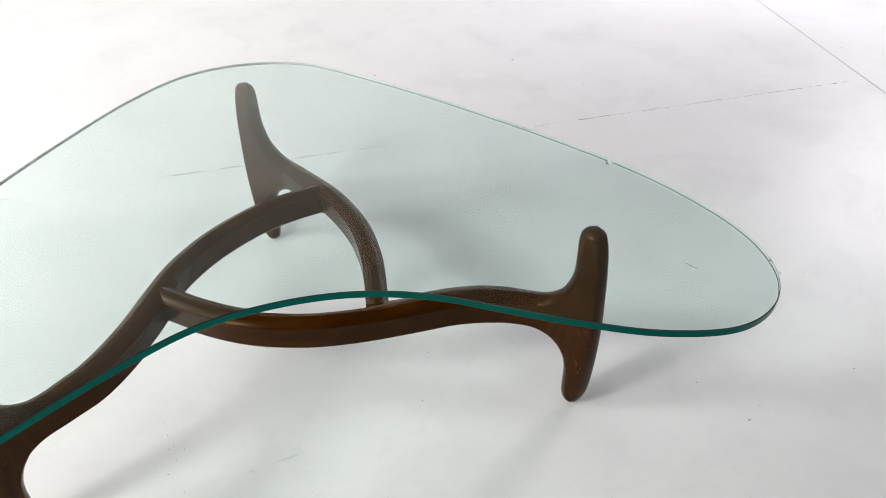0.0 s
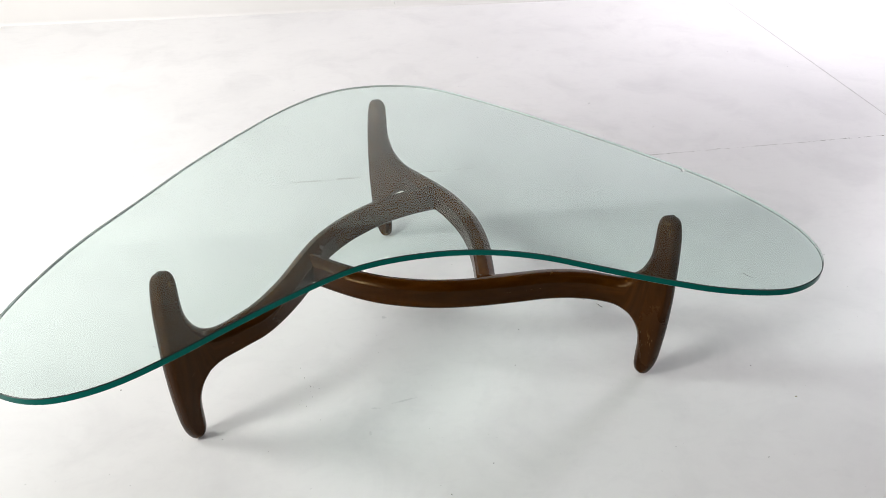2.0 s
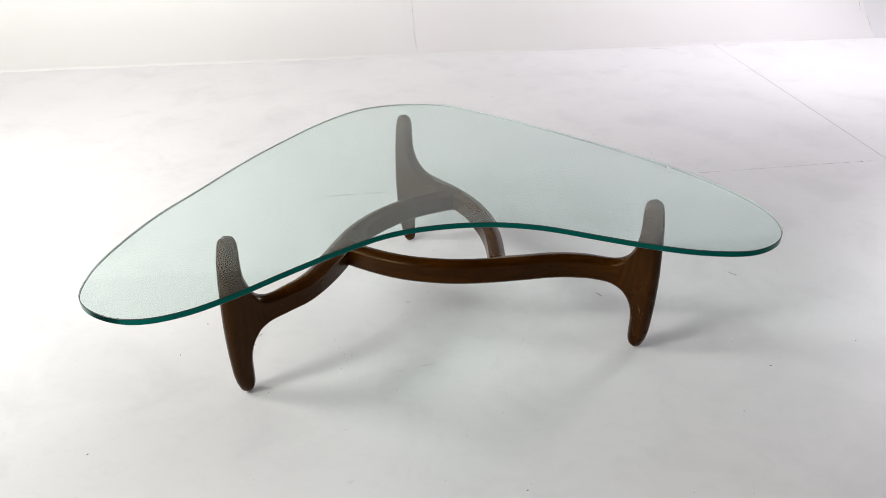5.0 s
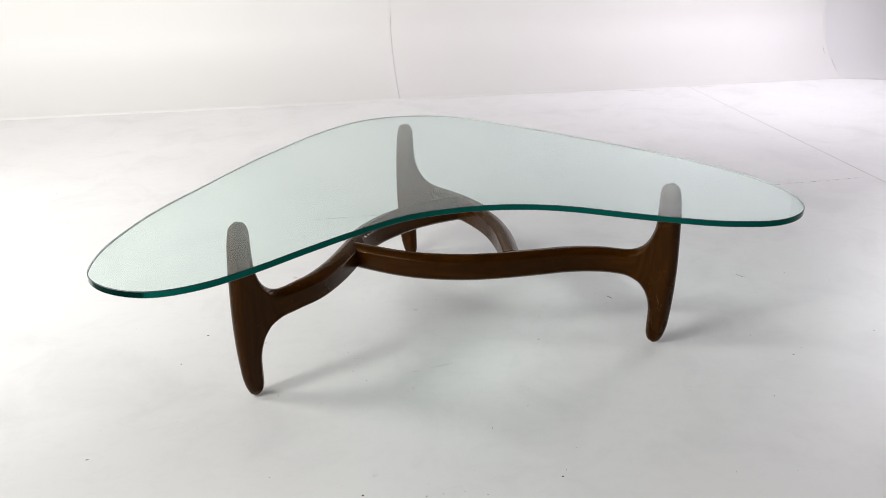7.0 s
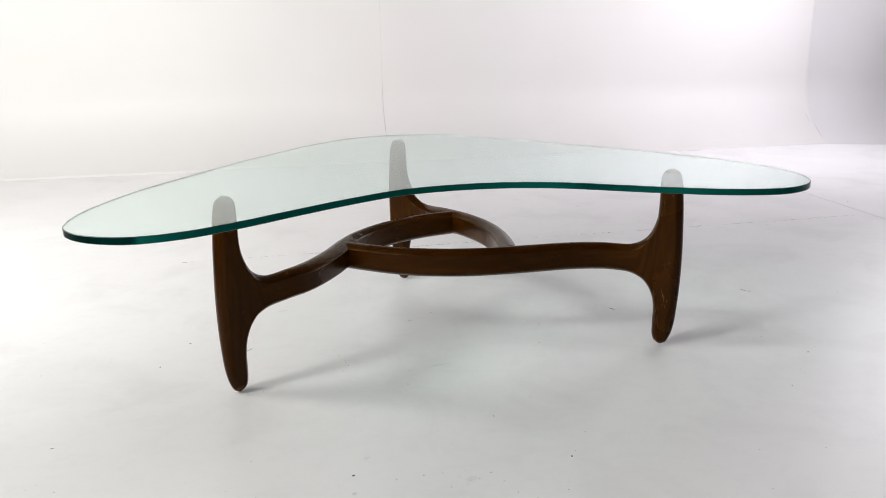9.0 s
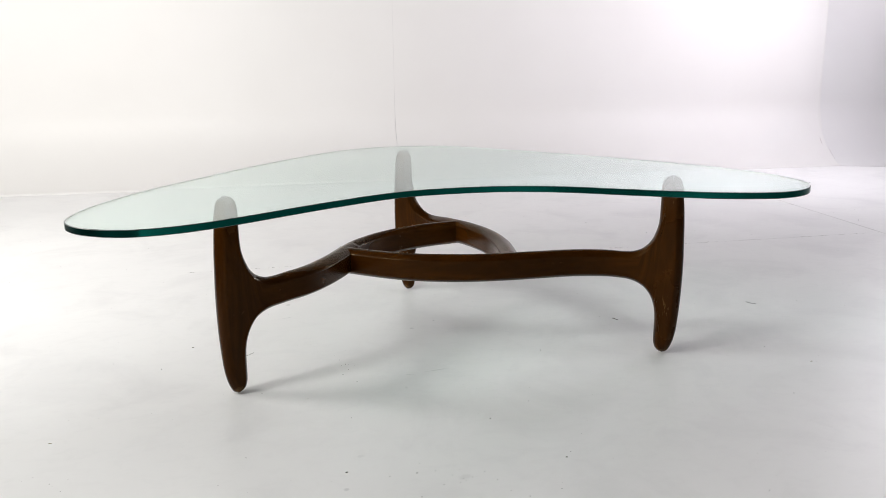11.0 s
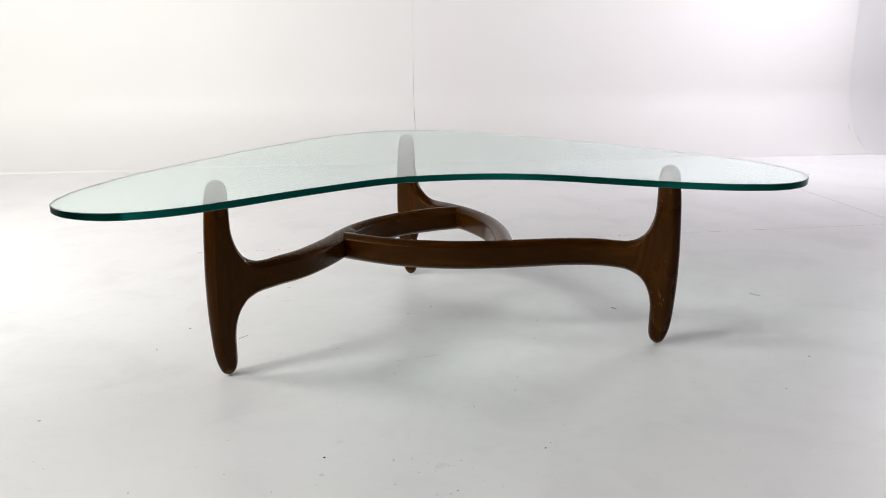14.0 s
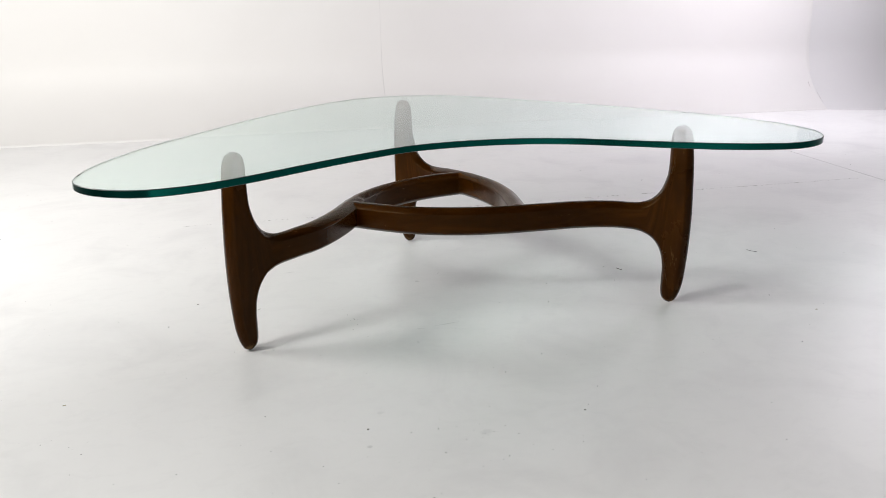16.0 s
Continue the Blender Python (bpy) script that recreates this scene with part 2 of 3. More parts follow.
def dark_floor_start(v):
    """Where the white paint stops for the added dark floor, on a line askew to the joints."""
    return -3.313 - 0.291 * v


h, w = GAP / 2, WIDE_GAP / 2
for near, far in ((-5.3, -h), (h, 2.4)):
    end = (dark_floor_start(near), dark_floor_start(far))
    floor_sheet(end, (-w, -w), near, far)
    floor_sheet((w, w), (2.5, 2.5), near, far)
    # unseen dark floor, added so that the glass edge's left end reflects black
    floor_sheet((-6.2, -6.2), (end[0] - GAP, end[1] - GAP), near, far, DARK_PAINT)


def joint_cracks():
    """Where the painted-over long joint has broken open: short dark splits and crumbs along it."""
    rnd = random.Random(21)
    verts, faces, slots = [], [], []
    # from, to, how many, sideways spread, longest split
    for x0, x1, count, spread, long in ((-0.17, -0.09, 9, 0.0012, 0.012), (-0.03, 0.06, 9, 0.0012, 0.010), (0.07, 0.16, 14, 0.0012, 0.010), (0.18, 0.24, 8, 0.002, 0.008),
                                        (0.24, 0.31, 42, 0.0024, 0.014), (0.31, 0.36, 8, 0.003, 0.010), (0.36, 0.43, 40, 0.0024, 0.016), (0.53, 0.65, 40, 0.0024, 0.014),
                                        (0.65, 0.80, 26, 0.0030, 0.012), (0.80, 0.92, 14, 0.0016, 0.014), (0.92, 1.20, 10, 0.0015, 0.010), (1.20, 1.29, 10, 0.0018, 0.012),
                                        (1.33, 1.55, 34, 0.0011, 0.016), (1.55, 1.80, 24, 0.0016, 0.022), (1.80, 2.24, 34, 0.0009, 0.024)):
        for _ in range(count):
            x = rnd.uniform(x0, x1)
            p = JOINT + ALONG * ((x - JOINT[0]) / ALONG[0]) + np.array((0.0, rnd.gauss(0, spread)))
            half, thick, turn = long * rnd.uniform(0.15, 0.55), rnd.uniform(0.0007, 0.0019), rnd.gauss(-0.03, 0.10 + 20 * spread)
            b = len(verts)
            for u, v in ((-1, 0.1), (-0.4, -0.9), (0.3, -0.6), (1, 0.2), (0.5, 0.8), (-0.3, 0.6)):
                u, v = u * half, v * thick * rnd.uniform(0.6, 1.3)
                verts.append((p[0] + u * math.cos(turn) - v * math.sin(turn), p[1] + u * math.sin(turn) + v * math.cos(turn), 0.0001 * (1 + rnd.random())))
            verts.append((p[0], p[1], 0.0005))
            faces += [(b + k, b + (k + 1) % 6, b + 6) for k in range(6)]
            slots += [0 if rnd.random() < 0.08 else 1] * 6
    mesh_object("joint_crack", verts, faces, [DARK_GRIT, MID_GRIT], floor, "dark splits along the painted joint", slots=slots)


joint_cracks()

# the back wall runs slightly askew; WALL_DIR is its direction
WALL_DIR = np.array((math.cos(radians(-3.4)), math.sin(radians(-3.4))))
WALL_IN = np.array((-WALL_DIR[1], WALL_DIR[0]))
COVE = np.array((3.277, 2.43))          # inner corner, where both coves start on the floor
TURN = 22                               # degrees by which the side wall turns away from the back wall
DEEP, RISE, TALL, ROOM = 0.36, 0.36, 2.2, 5.0
SIDE = DEEP * math.tan(radians(TURN / 2))
SIDE_DIR = np.array((math.cos(radians(-3.4 - TURN)), math.sin(radians(-3.4 - TURN))))
SIDE_IN = np.array((-SIDE_DIR[1], SIDE_DIR[0]))


def cove_profile():
    """Pairs (u, z): u runs from 0 at the floor's edge to 1 at the upright wall. The plaster meets the floor at a slope."""
    rows = [(0.0, -0.0002), (0.0, 0.0001)]
    first = radians(26)
    for k in range(1, 25):
        a = first + k / 24 * (math.pi / 2 - first)
        rows.append(((math.sin(a) - math.sin(first)) / (1 - math.sin(first)), 0.0001 + RISE * (math.cos(first) - math.cos(a)) / math.cos(first)))
    return rows + [(1.0, z) for z in (0.8, 1.4, TALL)]


def cove_depth(z):
    """How far back the cove stands at a height."""
    rows = cove_profile()[1:]
    return float(np.interp(z, [r[1] for r in rows], [r[0] for r in rows]))


def back_sheet(x0, x1):
    """A sheet of the back wall with its cove between two stretches along the wall, counted from the corner; None: to the mitre."""
    verts, faces = [], []
    rows = cove_profile()
    for u, z in rows:
        left = COVE + WALL_DIR * x0 + WALL_IN * DEEP * u
        right = COVE + WALL_DIR * (SIDE * u if x1 is None else x1) + WALL_IN * DEEP * u
        for k in range(5):
            p = left + (right - left) * k / 4
            verts.append((*p, z))
    for i in range(len(rows) - 1):
        for k in range(4):
            a = i * 5 + k
            faces.append((a, a + 1, a + 6, a + 5))
    n = len(verts)
    verts += [(v[0] + WALL_IN[0] * 0.001, v[1] + WALL_IN[1] * 0.001, v[2] - 0.002) for v in verts]
    faces += [tuple(n + i for i in reversed(f)) for f in list(faces)]
    m = len(verts)
    verts += list(verts)
    for i in range(len(rows) - 1):
        a, b = m + i * 5, m + i * 5 + 5
        faces += [(a, b, n + b, n + a), (a + 4, n + a + 4, n + b + 4, b + 4)]
    ob = mesh_object("wall_sheet", verts, faces, WALL_PAINT, wall_back)
    me = ob.data
    for p in me.polygons:
        p.use_smooth = len(p.vertices) == 4 and p.index < 4 * (len(rows) - 1)
    return ob


SEAM_AT = -2.501
b0 = COVE + WALL_DIR * -7.2 + WALL_IN * (DEEP + 0.0015)
b1 = COVE + WALL_DIR * 0.5 + WALL_IN * (DEEP + 0.0015)
o = WALL_IN * 0.1
wall_back = mesh_object("wall_back", [(*b0, 0.4), (*b1, 0.4), (*b1, TALL), (*b0, TALL), (*(b0 + o), 0.4), (*(b1 + o), 0.4), (*(b1 + o), TALL), (*(b0 + o), TALL)],
                        [(0, 1, 2, 3), (5, 4, 7, 6), (0, 4, 5, 1), (3, 2, 6, 7), (1, 5, 6, 2), (4, 0, 3, 7)], SEAM)
tagged(wall_back, "white studio backdrop wall that curves into the floor", "wall", kind="structure")
back_sheet(-7.2, SEAM_AT - 0.0007)
back_sheet(SEAM_AT + 0.0007, None)


def right_wall():
    verts, faces = [], []
    rows = cove_profile()
    for u, z in rows:
        corner = COVE + WALL_DIR * SIDE * u + WALL_IN * DEEP * u
        verts += [(*(COVE + SIDE_DIR * 1.6 + SIDE_IN * DEEP * u), z), (*corner, z)]
    for i in range(len(rows) - 1):
        a = 2 * i
        faces.append((a + 1, a, a + 2, a + 3))
    n = len(verts)
    verts += [(v[0] + SIDE_IN[0] * 0.02, v[1] + SIDE_IN[1] * 0.02, v[2] - 0.0004) for v in verts]
    faces += [tuple(n + i for i in reversed(f)) for f in list(faces)]
    ob = mesh_object("wall_side", verts, faces, GREY_PAINT, smooth=True)
    tagged(ob, "white studio side wall, dim and angled, that curves into the floor", "wall", kind="structure")
    # a tapering bead of filler runs up the corner
    w = COVE + WALL_DIR * SIDE + WALL_IN * DEEP
    a, b = w - WALL_DIR * 1.0, w + SIDE_DIR * 1.0
    way = (a - w) / np.linalg.norm(a - w), (b - w) / np.linalg.norm(b - w)
    verts, faces = [], []
    levels = [(0.180, 0.001), (0.195, 0.006), (0.22, 0.008), (0.26, 0.008), (0.30, 0.007), (0.36, 0.006), (0.52, 0.003), (0.7, 0.0025), (1.0, 0.002), (TALL - 0.01, 0.002)]
    heights = sorted({round(a[0] + (b[0] - a[0]) * k / 8, 4) for a, b in zip(levels, levels[1:]) for k in range(9)})
    for z in heights:
        half = float(np.interp(z, [q[0] for q in levels], [q[1] for q in levels]))
        u = cove_depth(z)
        w = COVE + WALL_DIR * SIDE * u + WALL_IN * DEEP * u
        p, q = w + way[0] * half, w + way[1] * half
        for k in range(5):
            t = k / 4
            bow = (p * (1 - t) + q * t) * 0.75 + 0.25 * (w * 2 * t * (1 - t) + p * ((1 - t) ** 2) + q * t * t)
            verts.append((*(bow - (WALL_IN + SIDE_IN) * 0.0005), z))
    for i in range(len(heights) - 1):
        for k in range(4):
            c = i * 5 + k
            faces.append((c, c + 1, c + 6, c + 5))
    mesh_object("corner_bead", verts, faces, WALL_PAINT, ob, "white bead of filler in the corner", smooth=True)
    # hairline cracks by the mitre: height from, to, and how far beside it
    for z0, z1, beside in ((0.028, 0.085, -0.004), (0.100, 0.142, 0.026)):
        verts = []
        for k in range(9):
            z = z0 + (z1 - z0) * k / 8
            u = cove_depth(z)
            p = COVE + WALL_DIR * (SIDE * u - beside - 0.0004 * math.sin(k * 1.7)) + WALL_IN * (DEEP * u - 0.002)
            half = 0.0013 * math.sin((k + 0.6) / 9.2 * math.pi)
            verts += [(*(p - WALL_DIR * half), z + 0.001), (*(p + WALL_DIR * half), z + 0.001)]
        mesh_object("crack", verts, [(2 * k, 2 * k + 1, 2 * k + 3, 2 * k + 2) for k in range(8)], CRACK, wall_back, "fine brown crack in the paint")


CRACK = plain("brown_crack", (0.56, 0.50, 0.49))
right_wall()


def edge_crack(x0, y0, x1, y1):
    """A split in the paint where the cove meets the floor."""
    rnd = random.Random(int(x0 * 100))
    verts = []
    for k in range(13):
        t = k / 12
        half = 0.0022 * math.sin((k + 0.4) / 12.8 * math.pi) * rnd.uniform(0.6, 1.2)
        x, y = x0 + (x1 - x0) * t, y0 + (y1 - y0) * t + rnd.gauss(0, 0.0012)
        verts += [(x, y - half, 0.0012), (x, y + half, 0.0012)]
    mesh_object("crack", verts, [(2 * k, 2 * k + 2, 2 * k + 3, 2 * k + 1) for k in range(12)], CRACK, floor, "fine brown crack in the paint")


edge_crack(2.386, 2.452, 2.492, 2.441)
edge_crack(1.985, 2.470, 2.102, 2.455)


def slab(name, lo, hi, mat, label, category):
    (a, b, c), (d, e, f) = lo, hi
    ob = mesh_object(name, [(a, b, c), (d, b, c), (d, e, c), (a, e, c), (a, b, f), (d, b, f), (d, e, f), (a, e, f)],
                     [(0, 3, 2, 1), (4, 5, 6, 7), (0, 1, 5, 4), (1, 2, 6, 5), (2, 3, 7, 6), (3, 0, 4, 7)], mat)
    return tagged(ob, label, category, kind="structure")


# walls and ceiling out of view, dark so that the table's shadows deepen
slab("wall_right", (4.75, -4.5, 0.0), (4.85, 3.6, ROOM), DARK_PAINT, "unseen studio wall, dark to deepen the shadows", "wall")
slab("wall_left", (-3.75, -4.5, 0.0), (-3.65, 3.6, ROOM), DARK_PAINT, "unseen studio wall, dark to deepen the shadows", "wall")
slab("wall_front", (-3.65, -4.5, 0.0), (4.75, -4.4, ROOM), DARK_PAINT, "unseen dark wall added behind the camera", "wall")
# added out of view to dim what the glass reflects above the backdrop
slab("wall_rear", (-3.65, 3.5, 0.0), (4.75, 3.6, ROOM), REAR_PAINT, "unseen grey wall added behind the white backdrop", "wall")
slab("ceiling", (-3.75, -4.5, ROOM), (4.85, 3.6, ROOM + 0.1), DARK_PAINT, "unseen studio ceiling, dark to cut bounced light", "ceiling")


# ---------------------------------------------------------------- the coffee table
# outline of one leg with its arm, seen from the side: (along the arm, height), counter-clockwise
def member_outline(reach):
    low = [(0.000, 0.0005), (0.009, 0.003), (0.0175, 0.011), (0.0215, 0.026), (0.0218, 0.050), (0.0218, 0.080), (0.0252, 0.105),
           (0.0340, 0.127), (0.0475, 0.143), (0.0645, 0.153), (0.082, 0.1585), (0.105, 0.161), (0.14, 0.163)]
    high = [(0.14, 0.2235), (0.105, 0.2215), (0.085, 0.2215), (0.0735, 0.2235), (0.060, 0.229), (0.0465, 0.240), (0.035, 0.257), (0.0262, 0.281),
            (0.0232, 0.300), (0.0225, 0.330), (0.0222, 0.359), (0.0187, 0.3735), (0.0115, 0.3812), (0.000, 0.3833), (-0.0115, 0.3809), (-0.0187, 0.3725),
            (-0.0228, 0.357), (-0.0262, 0.335), (-0.0292, 0.295), (-0.0312, 0.250), (-0.0325, 0.210), (-0.0325, 0.170), (-0.0312, 0.125),
            (-0.0283, 0.080), (-0.0252, 0.050), (-0.0192, 0.025), (-0.0105, 0.007)]
    arm_low = [(0.14 + (reach - 0.14) * k / 10, 0.163) for k in range(1, 11)]
    arm_high = [(0.14 + (reach - 0.14) * k / 10, 0.2235 + 0.002 * math.sin(k / 10 * math.pi)) for k in range(10, 0, -1)]
    first = spline(low + arm_low, steps=5)
    second = spline(arm_high + high + [low[0]], steps=5)[:-1]
    return np.vstack([first, second])


HALF = 0.019       # half the arm's thickness


def member(name, centreline, parent, label, shift=0.0, joint=0.3, lean=0.0, scratched=False):
    """One leg with its curved arm: the side outline, rounded, and bent along the line that it follows in plan."""
    line = resample(spline(centreline, steps=16), 400)
    along = np.gradient(line, axis=0)
    along /= np.linalg.norm(along, axis=1)[:, None]
    ease = np.clip((np.arange(400) / 399 - 0.06) / 0.14, 0, 1)[:, None]
    line = line + np.stack([-along[:, 1], along[:, 0]], 1) * ease * shift
    far = np.r_[0, np.cumsum(np.linalg.norm(np.diff(line, axis=0), axis=1))]
    reach = far[-1]
    start = (line[6] - line[0]) / np.linalg.norm(line[6] - line[0])

    def place(s, n, z):
        thick = 1.0
        if s < 0.05:
            low = min(max(z / 0.14, 0), 1)
            top = min(max((0.386 - z) / 0.10, 0), 1)
            thick = (0.74 + 0.26 * low * low * (3 - 2 * low)) * (0.82 + 0.18 * top)
        s += lean * z / 0.385 * min(max((0.11 - s) / 0.07, 0), 1)
        if s <= 0:
            p, t = line[0] + start * s, start
        else:
            p = np.array([np.interp(s, far, line[:, 0]), np.interp(s, far, line[:, 1])])
            q = np.array([np.interp(s + 0.006, far, line[:, 0]), np.interp(s + 0.006, far, line[:, 1])])
            r = np.array([np.interp(s - 0.006, far, line[:, 0]), np.interp(s - 0.006, far, line[:, 1])])
            t = (q - r) / max(np.linalg.norm(q - r), 1e-9)
        if n < 0:
            # a boss on the side where the next arm butts in
            rise = min(max((s - 0.06) / 0.12, 0), 1)
            fall = min(max((joint + 0.030 - s) / 0.020, 0), 1)
            thick += 0.42 * rise * rise * (3 - 2 * rise) * fall * fall * (3 - 2 * fall)
        return (p[0] - t[1] * n * thick, p[1] + t[0] * n * thick, z)

    loop = member_outline(reach)
    normal = inward(loop)
    for _ in range(2):
        normal = (normal + np.roll(normal, 1, 0) + np.roll(normal, -1, 0)) / 3
        normal /= np.linalg.norm(normal, axis=1)[:, None]
    count = len(loop)
    # rings from the front face's rim over the edge to the back face's rim; the arm has a rolled edge that stands proud of its face, the leg a plain round one
    rolled = [(0.0160, 1.0), (0.0145, 1.0), (0.0134, 1.001), (0.0125, 1.012), (0.0116, 1.012), (0.0107, 0.990), (0.0094, 0.935), (0.0075, 0.845), (0.0050, 0.690), (0.0025, 0.475), (0.0008, 0.240), (0.0, 0.0)]
    plain_edge = [(0.0160, 1.0), (0.0145, 1.0), (0.0132, 0.998), (0.0118, 0.988), (0.0107, 0.965), (0.0096, 0.925), (0.0085, 0.880), (0.0070, 0.800), (0.0050, 0.680), (0.0025, 0.470), (0.0008, 0.240), (0.0, 0.0)]
    last = len(rolled) - 1
    share = np.clip((loop[:, 0] - 0.045) / 0.06, 0, 1) * np.clip((loop[:, 1] - 0.18) / 0.03, 0, 1)
    share = share * share * (3 - 2 * share)
    flat = []
    for r in range(2 * last + 1):
        k, side = (r, 1) if r <= last else (2 * last - r, -1)
        (i0, v0), (i1, v1) = plain_edge[k], rolled[k]
        flat.append([(*(loop[j] + normal[j] * (i0 + (i1 - i0) * share[j])), side * (v0 + (v1 - v0) * share[j]) * HALF) for j in range(count)])
    bm = bmesh.new()
    made = [[bm.verts.new((q[0], q[2], q[1])) for q in ring] for ring in flat]
    for a, b in zip(made, made[1:]):
        for j in range(count):
            k = (j + 1) % count
            bm.faces.new((a[j], a[k], b[k], b[j]))
    for ring, turn in ((made[0], True), (made[-1], False)):
        face = bm.faces.new(ring if turn else list(reversed(ring)))
        bmesh.ops.triangulate(bm, faces=[face], quad_method="BEAUTY", ngon_method="BEAUTY")
    # slice along the arm so that the flat faces can bend
    cuts = np.arange(0.02, reach, 0.009)
    for s in cuts:
        geom = bm.verts[:] + bm.edges[:] + bm.faces[:]
        bmesh.ops.bisect_plane(bm, geom=geom, dist=1e-5, plane_co=(s, 0, 0), plane_no=(1, 0, 0))
    for z in (0.012, 0.025, 0.04, 0.055, 0.07, 0.085, 0.10, 0.12, 0.14, 0.155, 0.17, 0.18, 0.19, 0.20, 0.21, 0.225, 0.24, 0.26, 0.29, 0.32, 0.35):
        geom = bm.verts[:] + bm.edges[:] + bm.faces[:]
        bmesh.ops.bisect_plane(bm, geom=geom, dist=1e-5, plane_co=(0, 0, z), plane_no=(0, 0, 1))
    bm.normal_update()
    grain = bm.verts.layers.float_vector.new("grain")
    wear = bm.verts.layers.float.new("wear")
    foot = bm.verts.layers.float.new("foot")
    seed = len(bpy.data.meshes) * 3.7
    for v in bm.verts:
        s, n, z = v.co
        upright = min(max((0.06 - s) / 0.05, 0), 1)
        v[grain] = Vector((s * (1 - upright) + z * upright + seed, n, z * (1 - upright) + s * upright))
        spots = ((-0.004, 0.105, 0.016, 0.045), (0.000, 0.360, 0.026, 0.035)) if scratched else ((0.0, 0.366, 0.024, 0.020),)
        v[wear] = max(math.exp(-((s - a) / c) ** 2 - ((z - b) / d) ** 2) for a, b, c, d in spots)
        v[foot] = min(max((0.045 - z) / 0.045, 0), 1)
        v.co = place(s, n, z)
    bmesh.ops.recalc_face_normals(bm, faces=bm.faces[:])
    me = bpy.data.meshes.new(name)
    bm.to_mesh(me)
    bm.free()
    me.materials.append(WALNUT)
    me.polygons.foreach_set("use_smooth", [True] * len(me.polygons))
    ob = new(name, me)
    ob.parent = parent
    even = ob.modifiers.new("even_normals", "WEIGHTED_NORMAL")
    even.weight, even.keep_sharp = 60, False
    tagged(ob, label)
    return ob


ARM_R = [(0.9155, -0.004), (0.862, 0.045), (0.817, 0.071), (0.770, 0.087), (0.720, 0.095), (0.672, 0.096), (0.628, 0.097), (0.580, 0.099), (0.530, 0.104),
         (0.486, 0.112), (0.440, 0.126), (0.396, 0.144), (0.352, 0.170), (0.308, 0.204), (0.262, 0.245), (0.243, 0.262)]
ARM_L = [(0.002, -0.002), (0.070, 0.044), (0.105, 0.073), (0.143, 0.111), (0.175, 0.153), (0.203, 0.198), (0.235, 0.258), (0.270, 0.315), (0.319, 0.370),
         (0.373, 0.413), (0.430, 0.447), (0.487, 0.469), (0.542, 0.482), (0.570, 0.488)]
ARM_B = [(0.457, 0.630), (0.518, 0.577), (0.550, 0.524), (0.586, 0.452), (0.610, 0.376), (0.621, 0.310), (0.622, 0.235), (0.614, 0.165), (0.604, 0.102)]

LEGS = []
base = new("table_base")
base.location = (0.46, 0.2, 0.0)
tagged(base, "dark walnut table base of three interlocking curved legs", "table base")
for line, words, shift, joint, lean in ((ARM_R, "scratched walnut leg with a swept arm", 0.007, 0.335, -0.004),
                                        (ARM_L, "walnut leg with a swept arm", -0.013, 0.375, 0.003),
                                        (ARM_B, "walnut leg with a swept arm", -0.007, 0.185, -0.0055)):
    part = member("leg", line, base, words, shift, joint, lean, words.startswith("scratched"))
    part.matrix_parent_inverse = Matrix.Translation((-0.46, -0.2, 0.0))
    LEGS.append(part)

# the kidney-shaped top
GLASS_LOW, GLASS_HIGH = 0.3840, 0.3965
TOP_OUTLINE = [(-0.239, -0.157), (-0.220, -0.055), (-0.151, 0.099), (-0.060, 0.238), (0.045, 0.393), (0.171, 0.548), (0.242, 0.622), (0.320, 0.683), (0.396, 0.709),
               (0.471, 0.711), (0.546, 0.693), (0.614, 0.651), (0.736, 0.523), (0.844, 0.392), (0.939, 0.268), (1.024, 0.145), (1.060, 0.083), (1.091, 0.014), (1.113, -0.052),
               (1.122, -0.110), (1.117, -0.165), (1.100, -0.205), (1.065, -0.242), (1.000, -0.262), (0.906, -0.240), (0.819, -0.196), (0.733, -0.143),
               (0.641, -0.086), (0.542, -0.051), (0.435, -0.042), (0.328, -0.058), (0.223, -0.110), (0.127, -0.169), (0.039, -0.227), (-0.045, -0.271), (-0.127, -0.284),
               (-0.193, -0.254), (-0.230, -0.208)]


